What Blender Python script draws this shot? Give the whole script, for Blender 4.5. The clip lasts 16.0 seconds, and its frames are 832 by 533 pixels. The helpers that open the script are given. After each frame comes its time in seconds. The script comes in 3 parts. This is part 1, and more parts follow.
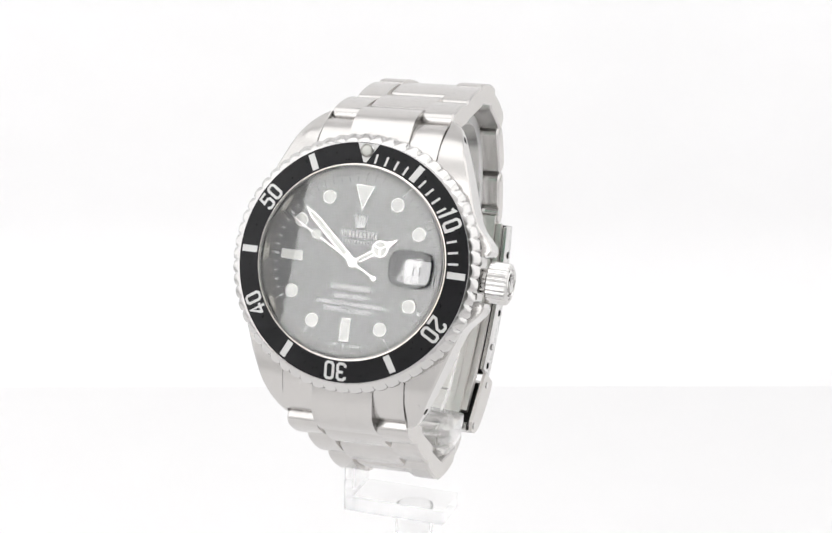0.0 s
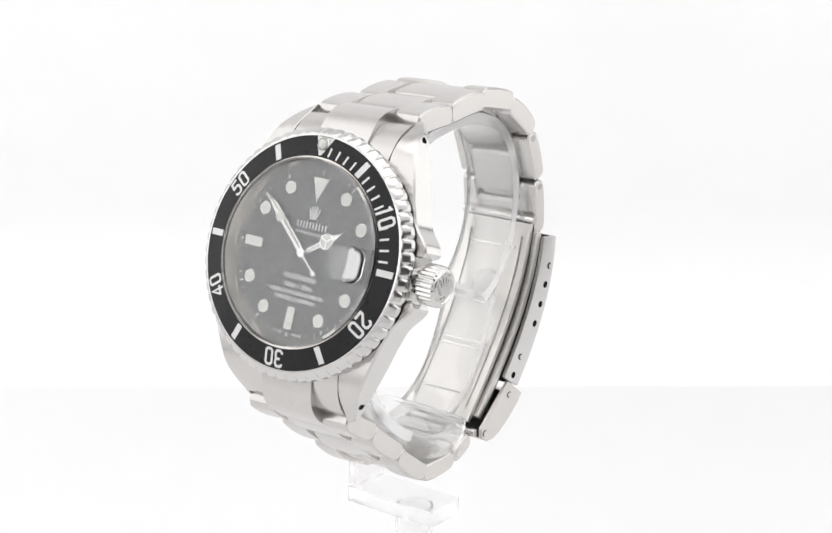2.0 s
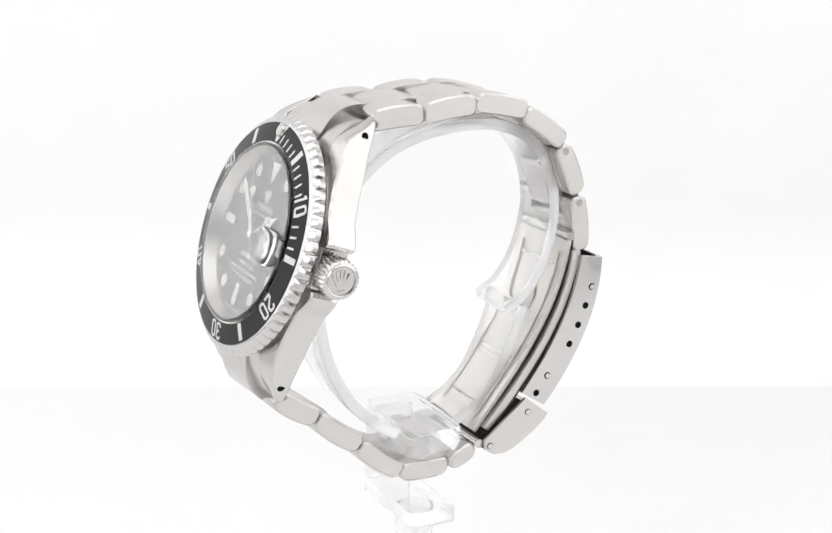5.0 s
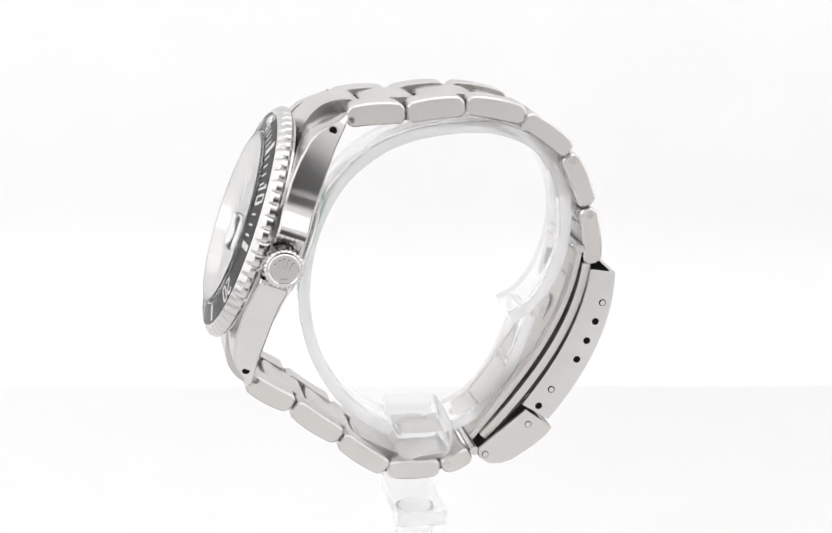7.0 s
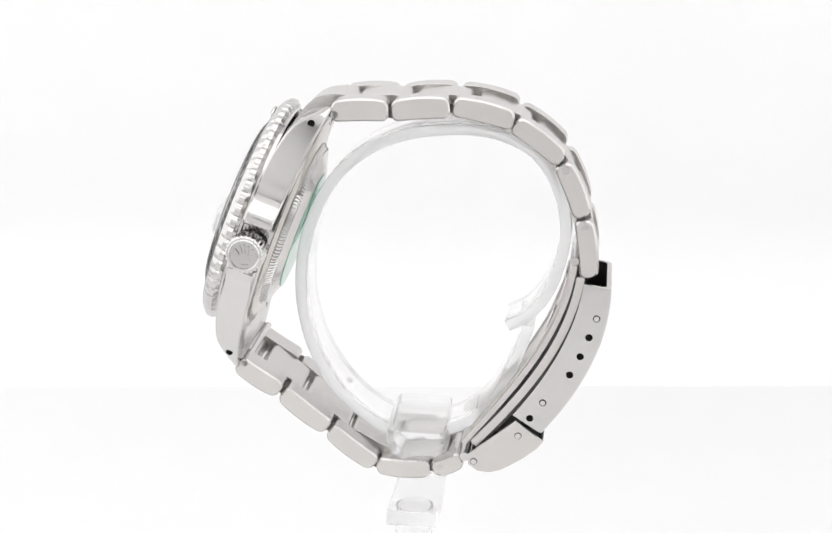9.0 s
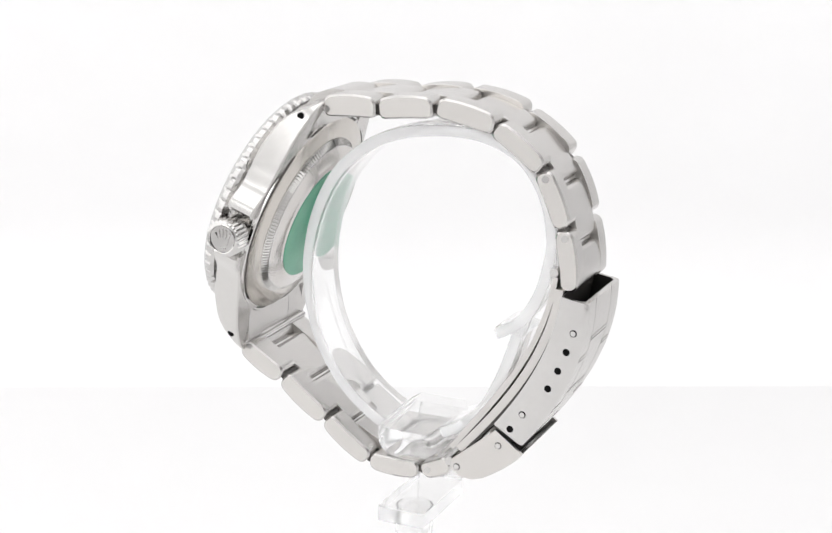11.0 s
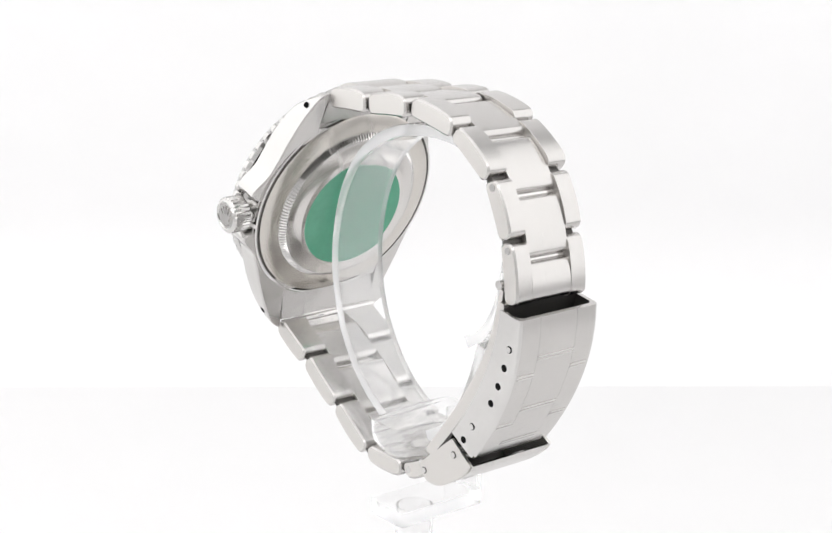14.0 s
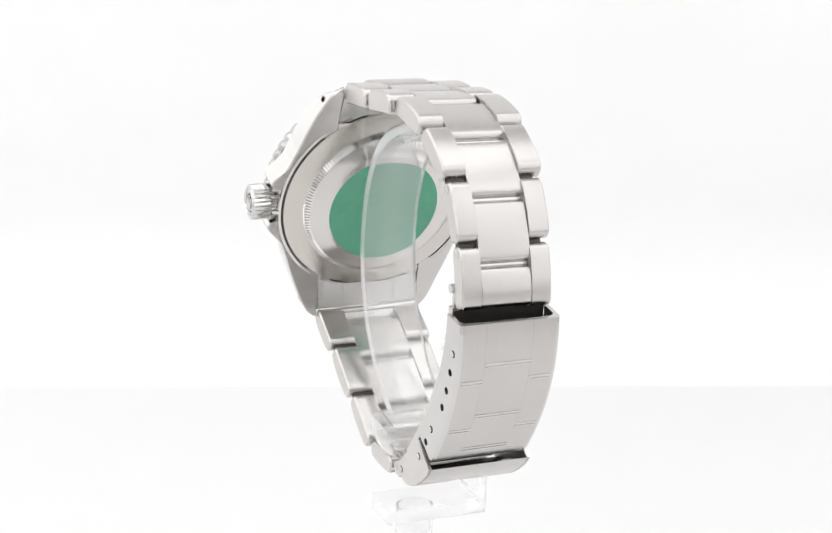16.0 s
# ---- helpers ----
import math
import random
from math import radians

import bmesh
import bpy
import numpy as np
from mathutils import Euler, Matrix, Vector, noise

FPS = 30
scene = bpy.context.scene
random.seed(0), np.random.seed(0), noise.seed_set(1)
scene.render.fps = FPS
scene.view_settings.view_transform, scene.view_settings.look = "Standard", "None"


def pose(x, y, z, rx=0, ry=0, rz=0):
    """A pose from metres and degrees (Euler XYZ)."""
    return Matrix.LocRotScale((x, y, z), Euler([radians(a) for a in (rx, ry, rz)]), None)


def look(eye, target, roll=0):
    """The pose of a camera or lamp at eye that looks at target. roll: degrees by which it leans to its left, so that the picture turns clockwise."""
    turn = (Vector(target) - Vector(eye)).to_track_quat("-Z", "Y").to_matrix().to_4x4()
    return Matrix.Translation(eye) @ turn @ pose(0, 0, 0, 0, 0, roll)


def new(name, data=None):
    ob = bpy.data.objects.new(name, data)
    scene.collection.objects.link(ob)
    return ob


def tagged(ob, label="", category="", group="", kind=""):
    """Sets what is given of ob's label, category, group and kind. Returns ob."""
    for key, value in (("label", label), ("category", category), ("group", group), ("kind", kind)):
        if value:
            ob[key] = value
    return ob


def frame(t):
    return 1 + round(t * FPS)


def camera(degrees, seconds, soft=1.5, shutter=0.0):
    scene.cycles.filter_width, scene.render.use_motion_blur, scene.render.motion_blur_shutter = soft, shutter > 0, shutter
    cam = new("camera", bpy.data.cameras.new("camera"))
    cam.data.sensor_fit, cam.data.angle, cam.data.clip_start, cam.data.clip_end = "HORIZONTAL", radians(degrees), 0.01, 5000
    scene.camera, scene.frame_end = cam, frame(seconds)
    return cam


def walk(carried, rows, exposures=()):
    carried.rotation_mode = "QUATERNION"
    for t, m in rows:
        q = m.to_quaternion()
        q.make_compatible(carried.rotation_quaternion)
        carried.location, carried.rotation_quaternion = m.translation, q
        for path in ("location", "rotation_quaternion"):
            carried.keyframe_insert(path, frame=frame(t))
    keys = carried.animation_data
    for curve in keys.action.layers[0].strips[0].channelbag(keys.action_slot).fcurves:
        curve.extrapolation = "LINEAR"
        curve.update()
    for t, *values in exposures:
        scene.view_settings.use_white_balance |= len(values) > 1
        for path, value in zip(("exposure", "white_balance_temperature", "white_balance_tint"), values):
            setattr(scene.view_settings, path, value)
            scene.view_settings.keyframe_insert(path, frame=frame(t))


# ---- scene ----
# Camera: still, on a tripod before a small white photo tent. Sizes in millimetres are turned to metres by MM.
MM = 0.001
EYE_Z = 180.0
cam = camera(27.31, 16.0)
EYE = pose(0, -0.28186, EYE_Z * MM, 73.793, -1.5335, 0.6354)
walk(cam, [(0, EYE), (16, EYE)], exposures=[(0, 0.475), (16, 0.475)])

# ---- light ----
world = bpy.data.worlds.new("room")
world.use_nodes = True
world.node_tree.nodes["Background"].inputs[0].default_value = (0.9, 0.95, 1.0, 1)
world.node_tree.nodes["Background"].inputs[1].default_value = 0.12
scene.world = world


def area_lamp(name, eye, target, w, h, watts, colour=(1, 1, 1)):
    data = bpy.data.lights.new(name, "AREA")
    data.shape, data.size, data.size_y, data.energy, data.color = "RECTANGLE", w, h, watts, colour
    ob = new(name, data)
    ob.matrix_basis = look(eye, target)
    return ob


area_lamp("ceiling_light_panel", (0, -0.09, 0.55), (0, -0.09, 0), 0.62, 0.41, 0.64, (0.995, 1, 0.998))
area_lamp("side_light_panel", (-0.322, -0.03, 0.28), (0, -0.03, 0.28), 0.53, 0.46, 0.41, (0.995, 1, 0.998))
area_lamp("side_light_panel", (0.322, -0.03, 0.28), (0, -0.03, 0.28), 0.53, 0.46, 0.41, (0.995, 1, 0.998))
area_lamp("front_light_panel", (-0.165, -0.285, 0.235), (0, 0, 0.11), 0.11, 0.2, 0.11, (1, 0.99, 0.985))


# ---- materials ----
def material(name, colour, rough=0.5, metal=0.0, grain=(400, 400, 400), vary=0.06, bump=0.0, rough_vary=0.0, blotch=150, spec=0.5, coat=0.0):
    m = bpy.data.materials.new(name)
    m.use_nodes = True
    nt = m.node_tree
    b = nt.nodes["Principled BSDF"]
    b.inputs["Metallic"].default_value = metal
    b.inputs["Roughness"].default_value = rough
    b.inputs["Specular IOR Level"].default_value = spec
    b.inputs["Coat Weight"].default_value = coat
    tc = nt.nodes.new("ShaderNodeTexCoord")
    mp = nt.nodes.new("ShaderNodeMapping")
    mp.inputs["Scale"].default_value = grain
    nt.links.new(tc.outputs["Object"], mp.inputs["Vector"])
    fine = nt.nodes.new("ShaderNodeTexNoise")
    fine.inputs["Scale"].default_value = 1.0
    fine.inputs["Detail"].default_value = 4.0
    nt.links.new(mp.outputs["Vector"], fine.inputs["Vector"])
    wide = nt.nodes.new("ShaderNodeTexNoise")
    wide.inputs["Scale"].default_value = blotch
    wide.inputs["Detail"].default_value = 2.0
    nt.links.new(tc.outputs["Object"], wide.inputs["Vector"])
    mix = nt.nodes.new("ShaderNodeMath")
    mix.operation = "ADD"
    nt.links.new(fine.outputs["Fac"], mix.inputs[0])
    nt.links.new(wide.outputs["Fac"], mix.inputs[1])
    ramp = nt.nodes.new("ShaderNodeMapRange")
    ramp.inputs["From Min"].default_value, ramp.inputs["From Max"].default_value = 0.6, 1.4
    ramp.inputs["To Min"].default_value, ramp.inputs["To Max"].default_value = 1 - vary, 1 + vary
    nt.links.new(mix.outputs[0], ramp.inputs["Value"])
    tint = nt.nodes.new("ShaderNodeVectorMath")
    tint.operation = "SCALE"
    tint.inputs[0].default_value = colour
    nt.links.new(ramp.outputs["Result"], tint.inputs["Scale"])
    nt.links.new(tint.outputs["Vector"], b.inputs["Base Color"])
    if rough_vary:
        rr = nt.nodes.new("ShaderNodeMapRange")
        rr.inputs["From Min"].default_value, rr.inputs["From Max"].default_value = 0.3, 0.7
        rr.inputs["To Min"].default_value, rr.inputs["To Max"].default_value = max(0.02, rough - rough_vary), rough + rough_vary
        nt.links.new(fine.outputs["Fac"], rr.inputs["Value"])
        nt.links.new(rr.outputs["Result"], b.inputs["Roughness"])
    if bump:
        bp = nt.nodes.new("ShaderNodeBump")
        bp.inputs["Strength"].default_value = bump
        bp.inputs["Distance"].default_value = 0.00002
        nt.links.new(fine.outputs["Fac"], bp.inputs["Height"])
        nt.links.new(bp.outputs["Normal"], b.inputs["Normal"])
    return m


def clear(name, colour, ior, rough=0.0, through_share=1.0):
    m = bpy.data.materials.new(name)
    m.use_nodes = True
    b = m.node_tree.nodes["Principled BSDF"]
    b.inputs["Base Color"].default_value = (*colour, 1)
    b.inputs["Transmission Weight"].default_value = through_share
    b.inputs["IOR"].default_value = ior
    b.inputs["Roughness"].default_value = rough
    return m


STEEL = (0.555, 0.543, 0.53)
brushed = material("brushed_steel", (0.565, 0.55, 0.536), 0.25, 1.0, (14000, 260, 260), 0.025, 0.03, 0.025)
side_steel = material("satin_side_steel", (0.675, 0.655, 0.632), 0.34, 1.0, (5000, 3000, 3000), 0.015, 0.0, 0.012)
polished = material("polished_steel", (0.63, 0.62, 0.608), 0.07, 1.0, (900, 900, 900), 0.03, 0.03, 0.02)
flank_steel = material("polished_flank_steel", (0.64, 0.63, 0.615), 0.15, 1.0, (900, 900, 900), 0.02, 0.02, 0.02)
bezel_steel = material("worn_polished_steel", (0.60, 0.59, 0.58), 0.16, 1.0, (1500, 1500, 1500), 0.04, 0.02, 0.04)
back_steel = material("circular_brushed_steel", (0.60, 0.572, 0.535), 0.2, 1.0, (1500, 1500, 1500), 0.04, 0.03, 0.04)


def turned_finish(m, amount):
    """Circular brushing: highlights stretch across the rings of the lathe tool."""
    nt = m.node_tree
    tg = nt.nodes.new("ShaderNodeTangent")
    tg.direction_type, tg.axis = "RADIAL", "Z"
    nt.links.new(tg.outputs["Tangent"], nt.nodes["Principled BSDF"].inputs["Tangent"])
    nt.nodes["Principled BSDF"].inputs["Anisotropic"].default_value = amount


turned_finish(back_steel, 0.7)
plate_steel = material("turned_polished_steel", (0.64, 0.62, 0.6), 0.16, 1.0, (900, 900, 900), 0.03, 0.02, 0.02)
turned_finish(plate_steel, 0.8)
# matt black for the shade in small holes that are not cut
hole_shade = material("black_hole_shade", (0.006, 0.006, 0.006), 0.9, 0.0, spec=0.1)
# near-black steel that paints in the shade of gaps, grooves and hollows
shade_steel = material("shade_dark_steel", (0.09, 0.085, 0.08), 0.5, 0.6)
insert_black = material("black_anodised_aluminium", (0.010, 0.010, 0.011), 0.32, 0.0, (1500, 1500, 1500), 0.2, 0.0, 0.05, spec=0.22)
dial_black = material("glossy_black_dial", (0.012, 0.012, 0.014), 0.16, 0.0, (3000, 3000, 3000), 0.1, 0.0, spec=0.6)
silver_print = material("silver_bezel_print", (0.64, 0.64, 0.63), 0.45, 0.0, (3000, 3000, 3000), 0.05)
white_print = material("white_dial_print", (0.66, 0.66, 0.66), 0.5, 0.0, (3000, 3000, 3000), 0.04)
lume = material("cream_lume", (0.62, 0.625, 0.585), 0.5, 0.0, (4000, 4000, 4000), 0.06, 0.2)
green_film = material("green_sticker_film", (0.095, 0.37, 0.235), 0.1, 0.0, (900, 900, 900), 0.06, 0.0, 0.0, 250)
crystal_glass = clear("sapphire_crystal", (1, 1, 1), 1.64)
acrylic = clear("clear_acrylic", (0.995, 0.995, 0.995), 1.16, 0.025, 0.89)
acrylic.node_tree.nodes["Principled BSDF"].inputs["Coat Weight"].default_value = 1.0
acrylic.node_tree.nodes["Principled BSDF"].inputs["Coat Roughness"].default_value = 0.04
acrylic_edge = clear("sawn_acrylic_edge", (0.97, 0.97, 0.97), 1.15, 0.25, 0.68)
white_floor = material("white_acrylic_floor", (0.838, 0.833, 0.835), 0.4, 0.0, (60, 60, 60), 0.01, 0.0, 0.05, 12)
white_cloth = material("white_tent_cloth", (0.78, 0.775, 0.777), 0.9, 0.0, (900, 900, 900), 0.015, 0.2, 0.0, 15)
glow_acrylic = material("glowing_white_acrylic", (0.83, 0.825, 0.828), 0.6, 0.0, (60, 60, 60), 0.01, 0.0, 0.0, 12)
# slight emission added to whiten the backdrop; no lamp stands behind it
glow_acrylic.node_tree.nodes["Principled BSDF"].inputs["Emission Color"].default_value = (1, 0.995, 0.998, 1)
glow_acrylic.node_tree.nodes["Principled BSDF"].inputs["Emission Strength"].default_value = 0.06
room_paint = material("grey_room_paint", (0.5, 0.475, 0.45), 0.8, 0.0, (40, 40, 40), 0.1, 0.0, 0.0, 5)


# ---- mesh helpers (millimetres in, metres out) ----
def finish(bm, name, mats, sharp=32):
    bmesh.ops.remove_doubles(bm, verts=bm.verts, dist=1e-5)
    bmesh.ops.recalc_face_normals(bm, faces=bm.faces)
    for f in bm.faces:
        f.smooth = True
    for e in bm.edges:
        if len(e.link_faces) == 2 and e.calc_face_angle(0) > radians(sharp):
            e.smooth = False
    bmesh.ops.scale(bm, vec=(MM, MM, MM), verts=bm.verts)
    me = bpy.data.meshes.new(name)
    bm.to_mesh(me)
    bm.free()
    for m in mats if isinstance(mats, (list, tuple)) else [mats]:
        me.materials.append(m)
    return me


WATCH = Matrix(((0.95148, 0.11541, -0.28526, -0.010866), (-0.30723, 0.30401, -0.90177, -0.029571), (-0.01735, 0.94565, 0.32472, -0.072876), (0, 0, 0, 1)))


# the bracelet hangs a little askew on the case, so its far edge sits lower
LEAN = {"case": 0.02, "case_flank": 0.02, "lug_hole": 0.02, "hole_rim": 0.02, "outer_link": 0.045, "centre_link": 0.045, "link_pin": 0.045, "end_link": 0.04, "clasp_cover": 0.03, "adjustment_hole": 0.03, "spring_bar_end": 0.03, "pressed_line": 0.03, "safety_flap": 0.03, "flap_cheek": 0.03, "flap_plate": 0.03, "clasp_blade": 0.03, "clasp_gap_shade": 0.03, "blade_ridge": 0.03, "blade_rail": 0.03, "hinge_bar": 0.03}


def part(name, bm, mats, parent, label="", sharp=32):
    k = LEAN.get(name, 0)
    for v in bm.verts if k else ():
        v.co.y += k * (v.co.x - 9)
    ob = new(name, finish(bm, name, mats, sharp))
    ob.parent = parent
    if parent.type == "EMPTY" and parent.name.startswith("wristwatch"):
        ob.matrix_basis = WATCH
    if label:
        ob["label"] = label
    return ob


def rings(loops, closed=True, cap=True, bm=None, mat=0, cap_mat=None):
    """A skin over loops of points, in order."""
    bm = bm or bmesh.new()
    vs = [[bm.verts.new(p) for p in loop] for loop in loops]
    n = len(vs[0])
    for a, b in zip(vs, vs[1:]):
        for i in range(n if closed else n - 1):
            j = (i + 1) % n
            bm.faces.new((a[i], a[j], b[j], b[i])).material_index = mat
    if cap:
        for loop in (vs[0], vs[-1]):
            bm.faces.new(loop).material_index = mat if cap_mat is None else cap_mat
    return bm


def lathe(profile, segs=96, closed=True, bm=None, mat=0, wave=None):
    """Turn (r, n) points round the dial's axis. wave(angle, i) scales the radius."""
    loops = []
    for k in range(segs):
        a = 2 * math.pi * k / segs
        loops.append([(r * (wave(k, i) if wave else 1) * math.sin(a), r * (wave(k, i) if wave else 1) * math.cos(a), n) for i, (r, n) in enumerate(profile)])
    loops.append(loops[0])
    return rings(loops, closed, False, bm, mat)


def disc(r, n0, n1, segs=48, at=(0, 0), bm=None, mat=0):
    lo = [(at[0] + r * math.sin(2 * math.pi * k / segs), at[1] + r * math.cos(2 * math.pi * k / segs), n0) for k in range(segs)]
    return rings([lo, [(x, y, n1) for x, y, _ in lo]], True, True, bm, mat)


def prism(poly, n0, n1, bm=None, mat=0):
    return rings([[(x, y, n0) for x, y in poly], [(x, y, n1) for x, y in poly]], True, True, bm, mat)


def rod(p, q, r, segs=16, bm=None, mat=0):
    p, q = Vector(p), Vector(q)
    m = (q - p).to_track_quat("Z", "Y").to_matrix()
    loops = [[c + m @ Vector((r * math.cos(2 * math.pi * k / segs), r * math.sin(2 * math.pi * k / segs), 0)) for k in range(segs)] for c in (p, q)]
    return rings(loops, True, True, bm, mat)


def rounded(w, h, r, n=5):
    pts = []
    for cx, cy, a0 in ((w / 2 - r, h / 2 - r, 0), (-w / 2 + r, h / 2 - r, 90), (-w / 2 + r, -h / 2 + r, 180), (w / 2 - r, -h / 2 + r, 270)):
        for k in range(n + 1):
            a = radians(a0 + 90 * k / n)
            pts.append((cx + r * math.cos(a), cy + r * math.sin(a)))
    return pts


def letters(text, size, depth=0.0):
    """The outline of a word in the built-in font, centred, as points and faces."""
    curve = bpy.data.curves.new("letters", "FONT")
    curve.body, curve.size, curve.align_x, curve.align_y, curve.resolution_u = text, size, "CENTER", "CENTER", 3
    curve.offset = depth
    ob = bpy.data.objects.new("letters", curve)
    scene.collection.objects.link(ob)
    bpy.context.view_layer.update()
    me = bpy.data.meshes.new_from_object(ob.evaluated_get(bpy.context.evaluated_depsgraph_get()))
    pts = [tuple(v.co)[:2] for v in me.vertices]
    faces = [tuple(p.vertices) for p in me.polygons]
    bpy.data.objects.remove(ob)
    bpy.data.curves.remove(curve)
    bpy.data.meshes.remove(me)
    return pts, faces


def lay(pts, faces, place):
    bm = bmesh.new()
    vs = [bm.verts.new(place(x, y)) for x, y in pts]
    for f in faces:
        try:
            bm.faces.new([vs[i] for i in f])
        except ValueError:
            pass
    return bm


def structure(name, bm, mat, label):
    ob = new(name, finish(bm, name, mat))
    return tagged(ob, label, name.split("_")[0], kind="structure")


# ---- the tent: floor, sweep, walls, ceiling, dark room before it ----
def tent():
    y_back, half, top = 252.0, 330.0, 560.0
    bow = [(x, y_back + 0.087 * x) for x in range(-330, 331, 30)]
    structure("floor", prism([(-half, -900), (half, -900)] + bow[::-1], -5, 0), white_floor, "white matt acrylic floor of the photo tent")
    bend = [(45 - 45 * math.sin(radians(a)), 45 - 45 * math.cos(radians(a))) for a in range(0, 91, 9)] + [(0, top)]
    bend = [(-5, -5), (45, -5)] + [(b, z + 0.03) for b, z in bend] + [(-5, top)]
    structure("backdrop", rings([[(x, y - b, z) for b, z in bend] for x, y in (bow[0], bow[-1])]), glow_acrylic, "white acrylic backdrop behind the watch with a faint added glow")

    def slab(a, b):
        (x0, y0, z0), (x1, y1, z1) = a, b
        return prism([(x0, y0), (x1, y0), (x1, y1), (x0, y1)], z0, z1)

    structure("wall_west", slab((-half - 8, -300, 0), (-half, y_back + 5, top)), white_cloth, "white cloth side wall of the photo tent")
    structure("wall_east", slab((half, -300, 0), (half + 8, y_back + 5, top)), white_cloth, "white cloth side wall of the photo tent")
    structure("ceiling", slab((-half, -300, top), (half, y_back + 5, top + 8)), white_cloth, "white cloth ceiling of the photo tent")
    bm = slab((-half, -308, 0), (-25, -300, top))
    slab_pieces = [((180, -308, 0), (half, -300, top)), ((-25, -308, 340), (180, -300, top)), ((-25, -308, 0), (180, -300, 110))]
    for a, b in slab_pieces:
        (x0, y0, z0), (x1, y1, z1) = a, b
        prism([(x0, y0), (x1, y0), (x1, y1), (x0, y1)], z0, z1, bm)
    structure("wall_south", bm, white_cloth, "white cloth front wall of the tent with an opening")
    bm = slab((-900, -908, 0), (900, -900, 1200))
    structure("wall_room", bm, room_paint, "dim grey wall of the room before the tent")


tent()


# ---- the turning pieces ----
def turntable_root(name):
    ob = new(name)
    ob.empty_display_size = 0.02
    return ob


watch = tagged(turntable_root("wristwatch"), "stainless steel diver's wristwatch with black bezel and steel link bracelet", "watch")
stand = tagged(turntable_root("display_stand"), "clear acrylic watch display stand with curled cuff", "stand")


# case with lugs
def flank(u, guards):
    barrel = [(v, 17.5 - 0.27 * (v - 9) - 0.00775 * (v - 9) ** 2) for v in (11, 12, 13.5, 15, 16.8, 18.7, 20, 21, 22.3)]
    tip = [(23.2, 11.9), (23.8, 11.3), (24.3, 10.5)]
    xs = [(0, 19.6), (4, 19.45), (6.5, 18.65), (8, 18.0), (9, 17.6), (10, 17.26)] + barrel + tip
    g = [(0, 19.2), (3.3, 19.2), (3.65, 20.5), (4.3, 20.9), (5.0, 20.75), (5.7, 20.25), (6.3, 19.7), (7.2, 18.82), (8, 18.2), (8.6, 17.88), (9.3, 17.6), (10, 17.36), (10.5, 17.18)] + barrel + tip
    t = g if guards else xs
    return float(np.interp(abs(u), [p[0] for p in t], [p[1] for p in t]))


def case_top(u):
    return float(np.interp(abs(u), [0, 9.4, 12, 15, 18.5, 20.2, 21.4, 22.3, 23, 23.6, 24.3], [-3.4, -3.4, -3.45, -3.75, -4.55, -5.35, -6.4, -7.4, -8.2, -8.8, -9.3]))


def case_bottom(u):
    return float(np.interp(abs(u), [0, 5, 12, 18.4, 24.3], [-8.2, -8.2, -8.5, -8.9, -9.9]))


def case_section(u, lo, hi, guards, left=False):
    t, b = case_top(u), case_bottom(u)
    c = 0.5
    if left:
        return [(lo, u, t - c), (lo + c, u, t), (hi - c, u, t), (hi, u, t - c), (hi, u, b + 0.3), (hi - 0.3, u, b), (lo + 0.3, u, b), (lo, u, b + 0.3)]


def flanked(name, bm, parent, label=""):
    bmesh.ops.recalc_face_normals(bm, faces=bm.faces)
    for f in bm.faces:
        n = f.normal
        if abs(n.x) > 0.75 or (abs(n.x) > 0.25 and abs(n.z) < 0.3):
            f.material_index = 1
    return part(name, bm, [brushed, flank_steel], parent, label, 28)


def build_case():
    us = [0, 2, 3.3, 3.65, 3.75, 4.3, 5, 5.7, 6.3, 7.2, 8, 8.6, 9.3, 10, 10.5, 11, 12, 13.5, 15, 16.8, 17.6, 18.7, 20, 21, 22, 22.8, 23.4, 23.9, 24.3]
    us = [-u for u in us[:0:-1]] + us
    block = [u for u in us if abs(u) <= 16.8]
    ob = flanked("case", rings([case_section(u, -10.04, 10.04, False, True) for u in block]), watch, "brushed steel case with polished flanks")
    for sx in (-1, 1):
        loops = []
        for u in us:
            t, b, f = case_top(u), case_bottom(u), flank(u, sx > 0)
            rise = 0.35 * min(1, max(0, (abs(u) - 12) / 5))
            sec = [(10.05, t + rise - 0.12), (10.2, t + rise), (0.5 * (f + 10), t + 0.6 * rise), (f - 0.3, t), (f, t - 0.3), (f, b + 0.25), (f - 0.25, b), (10.05, b)]
            loops.append([(x * sx, u, n) for x, n in sec])
        side = flanked("case_flank", rings(loops), watch, "brushed lugs with a polished flank")
        for su in (-1, 1):
            x = flank(21.25, False) * sx
            m = Vector((x, 21.25 * su, -7.75))
            way = Vector((0.937 * sx, 0.35 * su, 0))
            # black disc just proud of the flank paints the hole's dark inside
            hole = part("lug_hole", rod(m - way * 0.4, m + way * 0.03, 0.62, 20), hole_shade, side, "drilled lug hole, its shade a black disc")
            part("hole_rim", rod(m - way * 0.4, m + way * 0.012, 0.78, 20), polished, hole, "bright chamfered rim")
    return ob


case = build_case()

# mid ring under the bezel, rehaut
part("case_ring", lathe([(18.9, -3.5), (18.9, -3.0), (15.5, -3.0), (15.5, -3.5)]), polished, watch)
TEETH = 60


